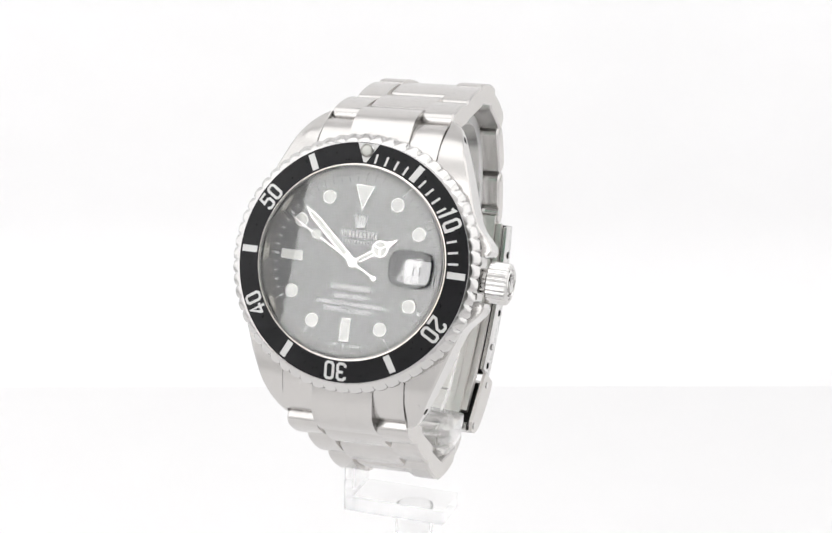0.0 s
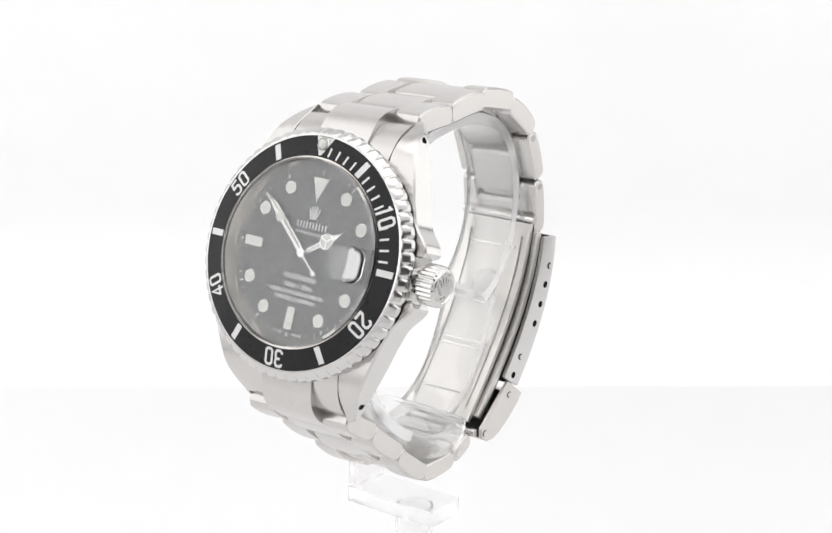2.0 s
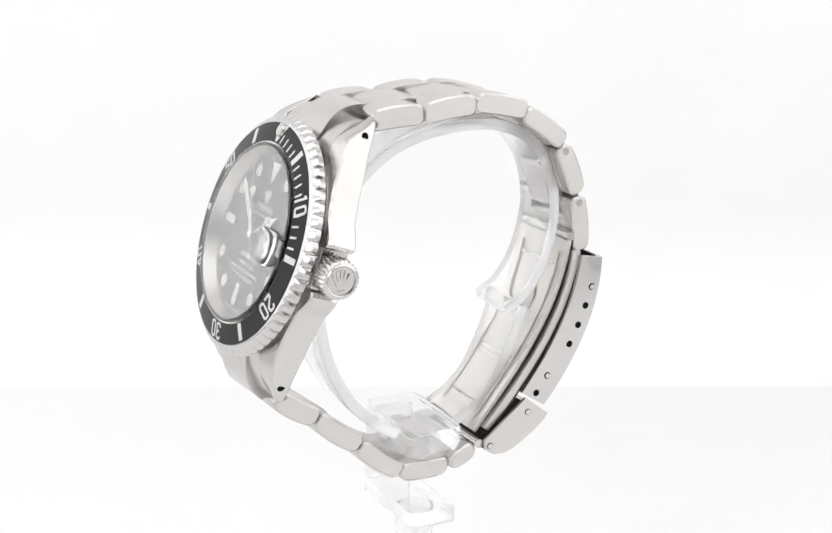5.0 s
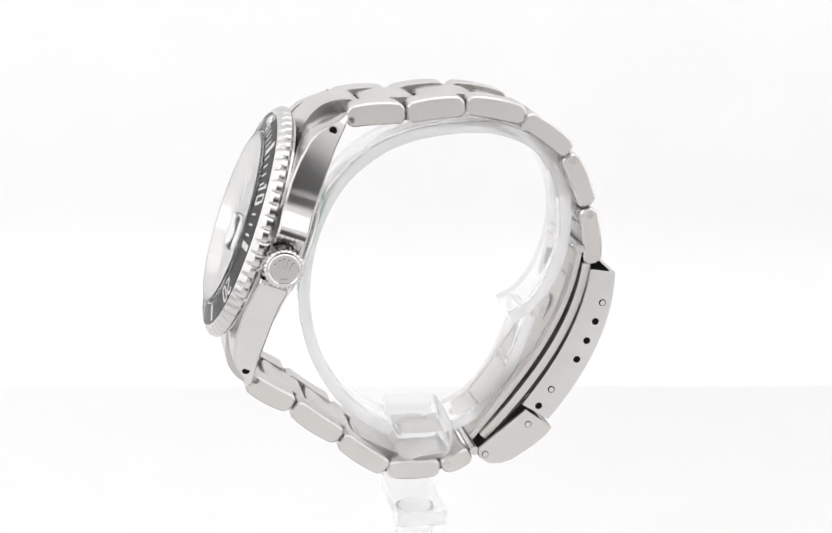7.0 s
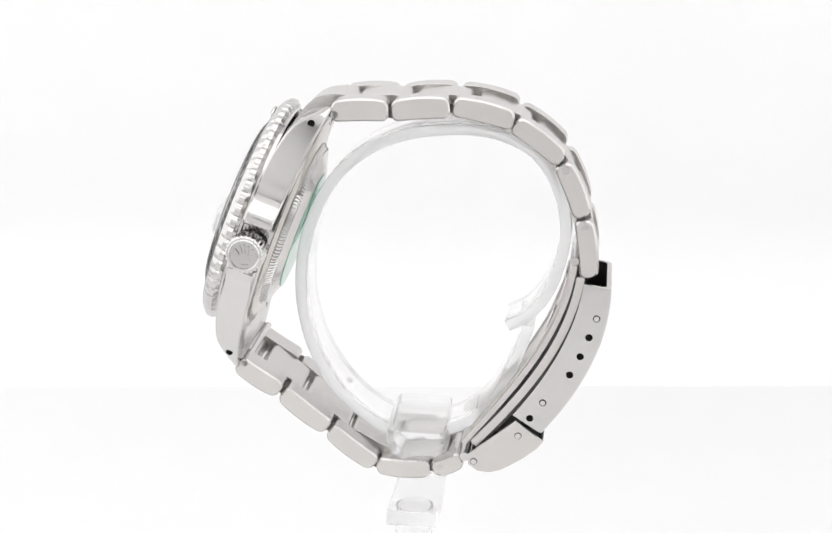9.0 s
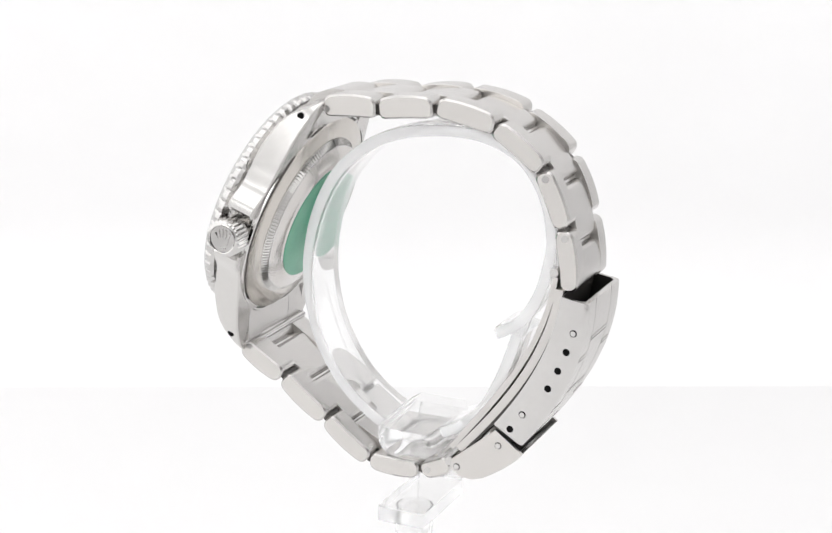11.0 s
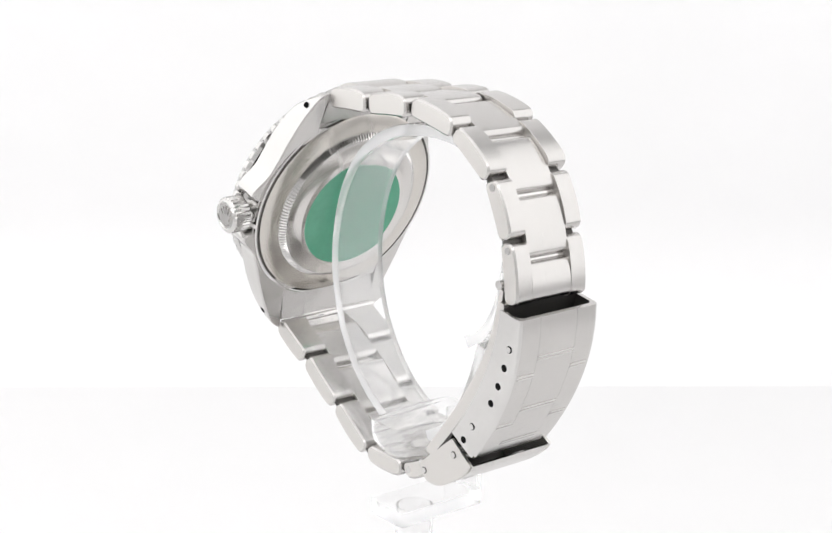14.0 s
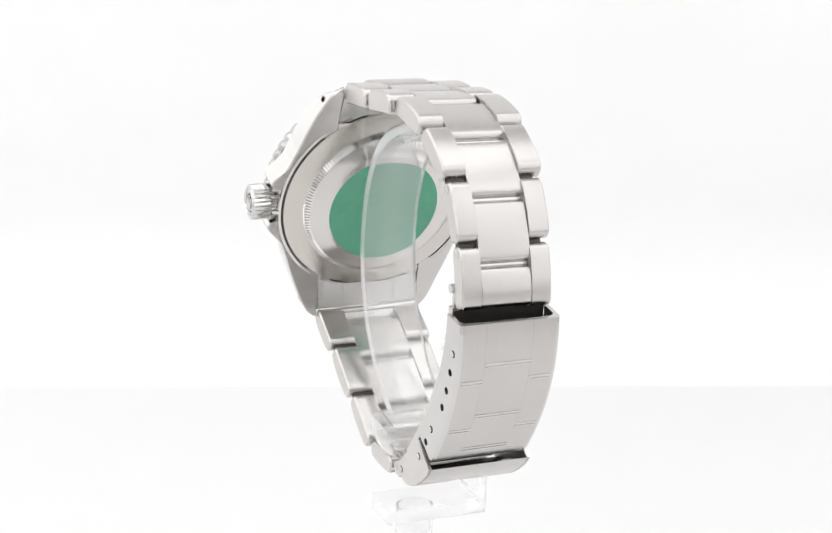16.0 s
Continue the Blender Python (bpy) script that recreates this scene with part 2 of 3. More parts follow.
def tooth(k, i):
    if i in (2, 3, 4):
        return 1.0 + (0.012, 0.022, 0.016)[i - 2] * (abs(math.sin(math.pi * k / 8)) ** 0.5 - 0.8)
    return 1.0


bezel = part("bezel", lathe([(18.62, -0.40), (18.9, -0.46), (19.3, -0.75), (20.0, -1.5), (20.1, -2.4), (19.6, -2.95), (18.4, -3.05), (15.3, -2.6), (15.3, 0.2), (15.45, 0.25)], TEETH * 8, wave=tooth), bezel_steel, watch, "polished steel bezel with coin edge", 32)


def insert_n(r):
    return 0.36 + (r - 15.25) * (-0.72 / 3.4)


insert = part("bezel_insert", lathe([(15.3, 0.36), (18.55, -0.33), (18.6, -0.5), (15.3, -0.2)], 128), insert_black, bezel, "black bezel insert with silver minute marks")


def on_insert(angle, lift=0.03):
    a = radians(angle)

    def place(x, y):
        r = 16.95 + y
        px, py = r * math.sin(a) + x * math.cos(a), r * math.cos(a) - x * math.sin(a)
        return px, py, insert_n(math.hypot(px, py)) + lift
    return place


def mark(name, poly, angle, mat, parent, lift=0.03):
    place = on_insert(angle, lift)
    low = on_insert(angle, -0.05)
    bm = rings([[low(*p) for p in poly], [place(*p) for p in poly]])
    return part(name, bm, mat, parent)


for minute in range(5, 60, 10):
    mark("minute_bar", [(-0.52, -1.45), (0.52, -1.45), (0.52, 1.25), (-0.52, 1.25)], minute * 6, silver_print, insert)
for minute in list(range(1, 5)) + list(range(6, 10)) + list(range(11, 15)):
    mark("minute_line", [(-0.17, -1.45), (0.17, -1.45), (0.17, 0.05), (-0.17, 0.05)], minute * 6, silver_print, insert)


GLYPHS = {
    "0": [[(-0.62, -0.9), (-0.62, 0.9), (-0.34, 1.2), (0.34, 1.2), (0.62, 0.9), (0.62, -0.9), (0.34, -1.2), (-0.34, -1.2), (-0.62, -0.9)]],
    "1": [[(-0.4, 0.85), (0.12, 1.15), (0.12, -1.42)]],
    "2": [[(-0.62, 0.62), (-0.62, 0.95), (-0.34, 1.2), (0.34, 1.2), (0.62, 0.92), (0.62, 0.35), (-0.6, -0.72), (-0.6, -1.2), (0.85, -1.2)]],
    "3": [[(-0.62, 0.7), (-0.62, 0.95), (-0.34, 1.2), (0.34, 1.2), (0.62, 0.92), (0.62, 0.3), (0.4, 0.05), (-0.25, 0.05)], [(0.4, 0.03), (0.62, -0.22), (0.62, -0.92), (0.34, -1.2), (-0.34, -1.2), (-0.62, -0.95), (-0.62, -0.7)]],
    "4": [[(0.3, -1.42), (0.3, 1.15), (-0.6, -0.5)], [(-0.82, -0.6), (0.85, -0.6)]],
    "5": [[(0.75, 1.2), (-0.5, 1.2), (-0.56, 0.18), (0.3, 0.24), (0.62, -0.05), (0.62, -0.92), (0.34, -1.2), (-0.34, -1.2), (-0.62, -0.95), (-0.62, -0.7)]],
}


def stroke(bm, line, half, place):
    """A flat band of even width along a bent line."""
    ring = line[0] == line[-1]
    pts = [Vector(p) for p in (line[:-1] if ring else line)]
    n = len(pts)
    sides = []
    for i, p in enumerate(pts):
        a = pts[i - 1] if i or ring else None
        b = pts[(i + 1) % n] if i < n - 1 or ring else None
        d0 = (p - a).normalized() if a is not None else (b - p).normalized()
        d1 = (b - p).normalized() if b is not None else d0
        n0, n1 = Vector((-d0.y, d0.x)), Vector((-d1.y, d1.x))
        m = (n0 + n1).normalized()
        m *= half / max(0.5, m.dot(n0))
        sides.append((bm.verts.new(place(*(p + m))), bm.verts.new(place(*(p - m)))))
    for i in range(n if ring else n - 1):
        (a, b), (c, d) = sides[i], sides[(i + 1) % n]
        bm.faces.new((a, b, d, c))


for minute in (10, 20, 30, 40, 50):
    bm = bmesh.new()
    for digit, dx in zip(str(minute), (-0.98, 0.98)):
        for k, line in enumerate(GLYPHS[digit]):
            stroke(bm, [(x * 0.98 + dx, y * 1.02 - 0.1) for x, y in line], 0.215, on_insert(minute * 6, 0.035 + 0.008 * k))
    part("numeral", bm, silver_print, insert)
mark("zero_triangle", [(-1.75, 1.5), (1.75, 1.5), (0.25, -1.5), (-0.25, -1.5)], 0, silver_print, insert)
pearl = part("pearl", lathe([(0.02, 0.6), (0.45, 0.54), (0.72, 0.35), (0.82, 0.0)], 24, False), lume, bezel, "round cream lume pearl")
pearl.matrix_basis = Matrix.Translation((0, 17.3 * MM, 0.05 * MM))
rim = part("pearl_rim", lathe([(0.82, 0.1), (1.0, 0.28), (1.15, 0.0), (0.82, -0.1)], 28), polished, bezel)
rim.matrix_basis = pearl.matrix_basis

part("rehaut", lathe([(15.2, 0.3), (14.7, 0.3), (13.55, -2.35), (15.2, -2.6)], 128), back_steel, watch, "satin steel inner flange ring")

DIAL = -2.35
dial = part("dial", disc(13.9, DIAL - 0.4, DIAL, 96), dial_black, watch, "glossy black dial with cream markers")


def on_dial(dx=0.0, dy=0.0, lift=0.03):
    return lambda x, y: (x + dx, y + dy, DIAL + lift)


def polar(r, deg):
    return r * math.sin(radians(deg)), r * math.cos(radians(deg))


for m in range(60):
    a = m * 6
    if m in (14, 15, 16):
        continue
    w, r0 = (0.10, 12.7) if m % 5 == 0 else (0.055, 12.75)
    ca, sa = math.cos(radians(a)), math.sin(radians(a))
    poly = [(r * sa + t * ca, r * ca - t * sa) for t, r in ((-w, r0), (w, r0), (w, 13.35), (-w, 13.35))]
    part("minute_tick", prism(poly, DIAL - 0.02, DIAL + 0.02), white_print, dial)
for h in (1, 2, 4, 5, 7, 8, 10, 11):
    x, y = polar(11.15, h * 30)
    o = part("hour_dot", disc(1.05, DIAL - 0.05, DIAL + 0.22, 32, (x, y)), polished, dial, "round steel-rimmed cream hour dot")
    part("lume", disc(0.97, DIAL, DIAL + 0.26, 32, (x, y)), lume, o)
for a, ln in ((180, 3.5), (270, 3.5)):
    ca, sa = math.cos(radians(a)), math.sin(radians(a))
    for nm, w, e, top, mat, par in (("hour_bar", 0.75, 0.0, 0.22, polished, None), ("lume", 0.68, 0.08, 0.26, lume, "in")):
        poly = [(r * sa + t * ca, r * ca - t * sa) for t, r in ((-w, 8.65 + e), (w, 8.65 + e), (w, 12.2 - e), (-w, 12.2 - e))]
        o = part(nm, prism(poly, DIAL - 0.05, DIAL + top), mat, dial if par is None else o)
o = part("hour_triangle", prism([(-1.55, 12.1), (1.55, 12.1), (0, 8.3)], DIAL - 0.05, DIAL + 0.22), polished, dial)
part("lume", prism([(-1.41, 12.02), (1.41, 12.02), (0, 8.52)], DIAL, DIAL + 0.26), lume, o)
# date window with an unreadable number
o = part("date_window", prism([(8.4, -1.3), (11.4, -1.3), (11.4, 1.3), (8.4, 1.3)], DIAL - 0.02, DIAL + 0.03), white_print, dial, "white date window")
for x in (9.6, 10.4):
    part("date_bar", prism([(x - 0.1, -0.6), (x + 0.1, -0.6), (x + 0.1, 0.6), (x - 0.1, 0.6)], DIAL, DIAL + 0.05), insert_black, o)
# emblem as a plain fan, brand and model names as plain bars
emblem = part("emblem", prism([(-0.6, 5.5), (0.6, 5.5), (0.68, 5.9), (-0.68, 5.9)], DIAL - 0.02, DIAL + 0.12), white_print, dial)
for i in (-2, -1, 0, 1, 2):
    part("fan_bar", prism([(i * 0.28 - 0.11, 5.95), (i * 0.28 + 0.11, 5.95), (i * 0.5 + 0.09, 7.6 - 0.1 * i * i), (i * 0.5 - 0.09, 7.6 - 0.1 * i * i)], DIAL - 0.02, DIAL + 0.12), white_print, emblem)
def name_bars(count, step, y0, y1, w, gap):
    for i in range(count):
        x = (i - (count - 1) / 2) * step
        for dx in (-gap, gap) if gap else (0,):
            part("name_bar", prism([(x + dx - w, y0), (x + dx + w, y0), (x + dx + w, y1), (x + dx - w, y1)], DIAL - 0.02, DIAL + 0.03), white_print, dial)


name_bars(5, 1.25, 3.95, 4.95, 0.1, 0.3)
name_bars(12, 0.5, 2.98, 3.42, 0.09, 0)
name_bars(10, 0.66, -4.3, -3.5, 0.07, 0.17)
for text, y, size in (("1000ft = 300m", -5.3, 0.98), ("SUPERLATIVE CHRONOMETER", -6.45, 0.8), ("OFFICIALLY CERTIFIED", -7.45, 0.8)):
    pts, faces = letters(text, size, 0.02)
    part("dial_text", lay(pts, faces, on_dial(0, y, 0.03)), white_print, dial)
for text, x in (("SWISS", -1.7), ("MADE", 1.7)):
    pts, faces = letters(text, 0.55)
    part("dial_text", lay(pts, faces, on_dial(x, -12.95 + abs(x) * 0.08, 0.03)), white_print, dial)


# hands
def turned(poly, deg):
    c, s = math.cos(radians(deg)), math.sin(radians(deg))
    return [(x * c + y * s, -x * s + y * c) for x, y in poly]


def hand(name, deg, outline, fill, n0, label, extra=()):
    o = part(name, prism(turned(outline, deg), n0, n0 + 0.16), polished, watch, label)
    for poly in fill:
        part("lume", prism(turned(poly, deg), n0 + 0.02, n0 + 0.2), lume, o)
    return o


def circle(r, cy, n=28):
    return [(r * math.sin(2 * math.pi * k / n), cy + r * math.cos(2 * math.pi * k / n)) for k in range(n)]


hour = hand("hour_hand", 56.4, [(-0.42, -0.9), (0.42, -0.9), (0.42, 3.6), (-0.42, 3.6)], [[(-0.25, 0.9), (0.25, 0.9), (0.25, 3.4), (-0.25, 3.4)]], -1.95, "steel hour hand with round cream lume")
part("hand_ring", prism(turned(circle(1.3, 4.7), 56.4), -1.94, -1.76), polished, hour)
part("hand_tip", prism(turned([(-0.55, 5.8), (0.55, 5.8), (0, 7.9)], 56.4), -1.94, -1.77), polished, hour)
part("lume", prism(turned(circle(1.1, 4.7), 56.4), -1.9, -1.73), lume, hour)
for a in (0, 120, 240):
    poly = turned([(-0.09, 0), (0.09, 0), (0.09, 1.15), (-0.09, 1.15)], a)
    part("spoke", prism(turned([(x, y + 4.7) for x, y in poly], 56.4), -1.9, -1.71), polished, hour)
hand("minute_hand", -49.2, [(-0.3, -0.9), (0.3, -0.9), (0.55, 1.6), (0.55, 9.6), (0.0, 12.0), (-0.55, 9.6), (-0.55, 1.6)], [[(-0.36, 1.9), (0.36, 1.9), (0.36, 9.6), (0.0, 10.9), (-0.36, 9.6)]], -1.65, "steel minute hand filled with cream lume")
sec = hand("second_hand", 0, [(-0.11, -4.2), (0.11, -4.2), (0.1, 12.3), (-0.1, 12.3)], [], -1.35, "thin steel second hand with lume dot")
part("counterweight", prism(turned(circle(0.42, -4.2), 0), -1.36, -1.18), polished, sec)
part("lume_dot", prism(turned(circle(0.8, 7.4), 0), -1.36, -1.16), lume, sec)
part("hand_cap", disc(0.75, -2.2, -1.05, 32), polished, watch)

crystal = part("crystal", lathe([(0.001, 0.95), (14.6, 0.95), (14.95, 0.7), (14.95, -0.3), (0.001, -0.3)], 128), crystal_glass, watch, "clear flat sapphire crystal")
crystal.visible_shadow = False
lens = rounded(6.9, 5.7, 2.0)
cyc = part("date_lens", rings([[(x * s + 10.0, y * s + 0.1, n) for x, y in lens] for s, n in ((1, 0.97), (1, 1.55), (0.95, 1.85), (0.8, 2.08), (0.5, 2.24), (0.1, 2.3))]), crystal_glass, crystal, "clear magnifying date lens")
cyc.visible_shadow = False

# crown
def flute(k, n=26):
    return 1.0 + 0.035 * math.cos(2 * math.pi * k / 8)


def crown():
    segs = 26 * 8
    prof = [(1.0, 20.6, 0), (2.75, 20.6, 0), (3.1, 20.85, 1), (3.15, 22.5, 1), (3.1, 23.7, 1), (2.85, 23.95, 0), (2.6, 24.0, 0), (2.45, 24.15, 0), (2.3, 24.05, 0), (2.22, 23.9, 0), (0.02, 23.9, 0)]
    loops = []
    for k in range(segs):
        a = 2 * math.pi * k / segs
        loops.append([(x, r * (flute(k) if w else 1) * math.cos(a), -5.8 + r * (flute(k) if w else 1) * math.sin(a)) for r, x, w in prof])
    loops.append(loops[0])
    ob = part("crown", rings(loops, False, False), polished, watch, "fluted polished steel winding crown", 25)
    part("crown_tube", rod((19.0, 0, -5.8), (20.8, 0, -5.8), 2.0, 32), polished, ob)
    fan = [(-0.8, -1.2), (0.8, -1.2), (1.7, 0.9), (1.35, 1.0), (0.72, -0.1), (0.95, 1.45), (0.6, 1.55), (0.22, 0.1), (0.2, 1.75), (-0.2, 1.75), (-0.22, 0.1), (-0.6, 1.55), (-0.95, 1.45), (-0.72, -0.1), (-1.35, 1.0), (-1.7, 0.9)]
    c, d = math.cos(radians(20)), math.sin(radians(20))
    part("crown_emblem", rings([[(x, 0.1 + 0.95 * (u * c - n * d), -5.8 + 0.95 * (n * c + u * d)) for n, u in fan] for x in (23.7, 24.14)]), polished, ob, "raised polished emblem")
    for k in (-1, 0, 1):
        n, u = k * 0.42, -1.7 + 0.06 * abs(k)
        y, z = u * c - n * d, -5.8 + n * c + u * d
        part("crown_dot", rod((23.7, y, z), (24.08, y, z), 0.18, 12), polished, ob)
    return ob


crown()

# case back
def knurl(k, i):
    return 1.0 + (0.013 * (1 if (k // 2) % 2 else -1) if i in (1, 2) else 0)


back = part("case_back", lathe([(18.4, -8.0), (18.4, -8.75), (18.1, -8.92), (15.1, -9.3), (14.7, -9.4)], 128, False), back_steel, watch, "round brushed steel case back", 25)
part("knurled_ring", lathe([(14.95, -9.3), (14.75, -9.45), (14.05, -10.2), (13.9, -10.35), (13.7, -10.4)], 600, False, wave=knurl), polished, back, "finely notched ring", 20)
# no cut here: a dark ring paints the groove's shade
part("groove", lathe([(18.78, -8.0), (18.78, -8.62), (18.35, -8.62)], 128, False), shade_steel, back, "dark ring standing in for the shaded groove round the case back")
part("back_rim", lathe([(19.35, -8.1), (19.3, -8.6), (19.1, -8.72), (18.86, -8.66), (18.8, -8.1)], 128), polished, back, "bright outer rim of the case back")
part("back_plate", lathe([(13.75, -10.38), (13.4, -10.46), (11.35, -11.12), (11.1, -11.26), (0.02, -11.3)], 128, False), plate_steel, back, "polished centre plate")
part("sticker", disc(10.45, -11.4, -11.25, 96, (0.1, -0.45)), green_film, watch, "round green protective film sticker")


# ---- bracelet ----
TOP = [((23.6, -9.7), (27.2, -18.4), 10.0, 3.5), ((27.2, -18.8), (31.3, -27.5), 9.5, 3.5), ((31.6, -27.9), (33.0, -38.0), 9.0, 3.35), ((32.6, -38.3), (29.8, -47.7), 8.5, 3.2), ((29.1, -48.1), (22.1, -54.6), 7.9, 3.1), ((21.5, -54.9), (12.6, -59.5), 7.65, 3.1)]
LOW = [((-24.1, -9.3), (-26.0, -17.8), 10.0, 3.3), ((-26.4, -18.2), (-29.4, -27.7), 9.4, 3.3), ((-29.9, -28.1), (-32.8, -37.6), 8.8, 3.2), ((-33.2, -38.1), (-30.2, -46.9), 8.2, 3.1), ((-30.2, -47.4), (-26.3, -51.5), 7.7, 2.9)]


def pill(L, T, bulge=0.5, outer=1.1, inner=1.1):
    """A link's side outline: gently arched outside, nearly flat inside, with rounded corners."""
    outer, inner = min(outer, T * 0.42), min(inner, T * 0.42)
    pts = []
    for cx, cy, r, a0 in ((L / 2 - outer, T / 2 - outer, outer, 0), (-L / 2 + outer, T / 2 - outer, outer, 90), (-L / 2 + inner, -T / 2 + inner, inner, 180), (L / 2 - inner, -T / 2 + inner, inner, 270)):
        for k in range(6):
            a = radians(a0 + 18 * k)
            pts.append((cx + r * math.cos(a), cy + r * math.sin(a)))
        if a0 in (0, 180):
            far = L / 2 - r
            pts += [(far * (1 - k / 4) * (1 if a0 == 0 else -1), math.copysign(T / 2, cy)) for k in range(1, 8)]
    return [(x, h + bulge * (max(0.0, 1 - (2 * x / L) ** 2) - 0.25) * (1 if h > 0 else 0.25)) for x, h in pts]


def link_mesh(a, b, x0, x1, T, out, c0=0.22, c1=0.22, bulge=0.5, corner=1.15):
    """A rounded link between two points of the side plane, from x0 to x1; out: the way outwards."""
    a, b = Vector(a), Vector(b)
    d = (b - a).normalized()
    h = Vector((-d.y, d.x))
    if h.dot(Vector(out)) < 0:
        h = -h
    mid, L = (a + b) / 2 - h * 0.12, (b - a).length
    prof = pill(L, T, bulge, corner)
    loops = []
    for x, k, c in ((x0, 1, c0), (x0 + c0, 0, c0), (x1 - c1, 0, c1), (x1, 1, c1)):
        loop = []
        for s, t in prof:
            if k:
                s, t = s * (1 - 2 * c / L), t * (1 - 2 * c / T)
            p = mid + d * s + h * t
            loop.append((x, p.x, p.y))
        loops.append(loop)
    return rings(loops, True, True, None, 0, 1)


def along(chain, s):
    for a, b, w, T in chain:
        a, b = Vector(a), Vector(b)
        L = (b - a).length
        if s <= L or chain[-1][0] == tuple(a):
            return a + (b - a).normalized() * s, w, T
        s -= L + 0.45
    return None


def bracelet(chain, centre):
    s = 0.0
    for i, (a, b, w, T) in enumerate(chain):
        L = (Vector(b) - Vector(a)).length
        mid = (Vector(a) + Vector(b)) / 2
        out = mid - Vector((0, -33))
        wc = float(np.interp(i, [0, 5], [4.95, 4.3]))
        # the back half of the strap sits a little off the middle
        dx = -0.4 if chain is TOP and i >= 2 else 0.0
        for sx in (-1, 1):
            x0, x1 = (wc + 0.06 + dx, w + dx) if sx > 0 else (-w - 0.2 + dx, -wc - 0.06 + dx)
            part("outer_link", link_mesh(Vector(a) + (Vector(b) - Vector(a)).normalized() * 0.05, Vector(b) + (Vector(b) - Vector(a)).normalized() * 0.08, x0, x1, T, out, 0.04 if sx > 0 else 0.28, 0.28 if sx > 0 else 0.04), [brushed, side_steel], watch)
        s0 = s + 2.9
        s1 = s + L + 0.45 + 2.9
        if i == len(chain) - 1:
            s1 = s + L - 0.1
        p, _, _ = along(chain, s0 + 0.55)
        q, _, _ = along(chain, s1 - 0.1)
        part("centre_link", link_mesh(p, q, -wc + dx, wc + dx, T - 0.15, (p + q) / 2 - Vector((0, -33)), 0.04, 0.04, 0.45, 0.8), [brushed, side_steel], watch)
        way = out.normalized()
        pt = Vector(a) - way * 0.55
        if i:
            # pins between outer links are dark, painting the shade of the joints
            for x0, x1 in ((-w + 0.4, -wc - 0.06 + dx), (wc + 0.06 + dx, w - 0.4 + dx)):
                part("link_pin", rod((x0, pt.x, pt.y), (x1, pt.x, pt.y), 0.75, 14), shade_steel, watch)
        pt = along(chain, s0 + 0.25)[0] - way * 0.1
        part("link_pin", rod((-wc + dx, pt.x, pt.y), (wc + dx, pt.x, pt.y), 0.5, 14), polished, watch)
        s += L + 0.45
    for a, b, w, T in chain[-2:] if chain is TOP else chain[-1:]:
        d = (Vector(b) - Vector(a)).normalized()
        pt = Vector(a) + d * 1.3
        part("screw_head", rod((w + dx - 0.3, pt.x, pt.y), (w + dx + 0.08, pt.x, pt.y), 0.62, 18), polished, watch)


bracelet(TOP, None)
bracelet(LOW, None)


def end_link(su, chain):
    p, _, _ = along(chain, 2.7)
    body = [(16.5, -3.75), (18.0, -4.15), (20.0, -4.95), (21.4, -5.8), (22.5, -6.75), (23.3, -7.9), (23.5, -8.9), (22.6, -10.0), (19.0, -9.0), (16.5, -8.0)]
    for sx in (-1, 1):
        x0, x1 = (5.05, 9.95) if sx > 0 else (-9.95, -5.05)
        part("end_link", rings([[(x, u * su, n) for u, n in body] for x in (x0, x1)]), [brushed], watch, "brushed solid end link between the lugs", 40)
    mid = [(16.5, -3.8), (17.5, -3.9), (19.2, -4.3), (21.2, -4.9), (22.4, -5.4), (23.5, -6.1), (24.5, -7.2), (25.2, -8.4), (25.7, -9.7), (abs(p.x) + 1.55, p.y + 0.7), (abs(p.x) + 1.2, p.y - 0.2), (abs(p.x) - 0.4, p.y - 0.1), (abs(p.x) - 1.5, p.y + 0.8), (22.4, -9.9), (19.0, -9.0), (16.5, -8.0)]
    part("end_link", rings([[(x, u * su, n) for u, n in mid] for x in (-4.98, 4.98)]), [brushed], watch, "brushed solid end link between the lugs", 40)


for su in (-1, 1):
    part("spring_bar", rod((-10.0, 23.3 * su, -10.5), (10.0, 23.3 * su, -10.5), 0.62, 14), polished, watch, "bright spring bar between the lugs")
end_link(1, TOP)
end_link(-1, LOW)


# ---- clasp ----
def curve(points, n):
    """n stations along a smooth line through the points."""
    us = np.array(points, float)
    d = np.r_[0, np.cumsum(np.hypot(*np.diff(us, axis=0).T))]
    fits = [np.polyfit(d, us[:, k], min(3, len(us) - 1)) for k in (0, 1)]
    return [(float(np.polyval(fits[0], s)), float(np.polyval(fits[1], s))) for s in np.linspace(0, d[-1], n)]


OUTER = curve([(12.5, -63.35), (7.5, -64.8), (0.5, -65.4), (-5.9, -64.8), (-11.5, -63.6), (-15.9, -62.2)], 25)
INNER = curve([(11.7, -58.8), (7.7, -59.5), (3.0, -59.7), (-2.5, -59.3), (-8.0, -58.3), (-14.6, -56.4)], 25)


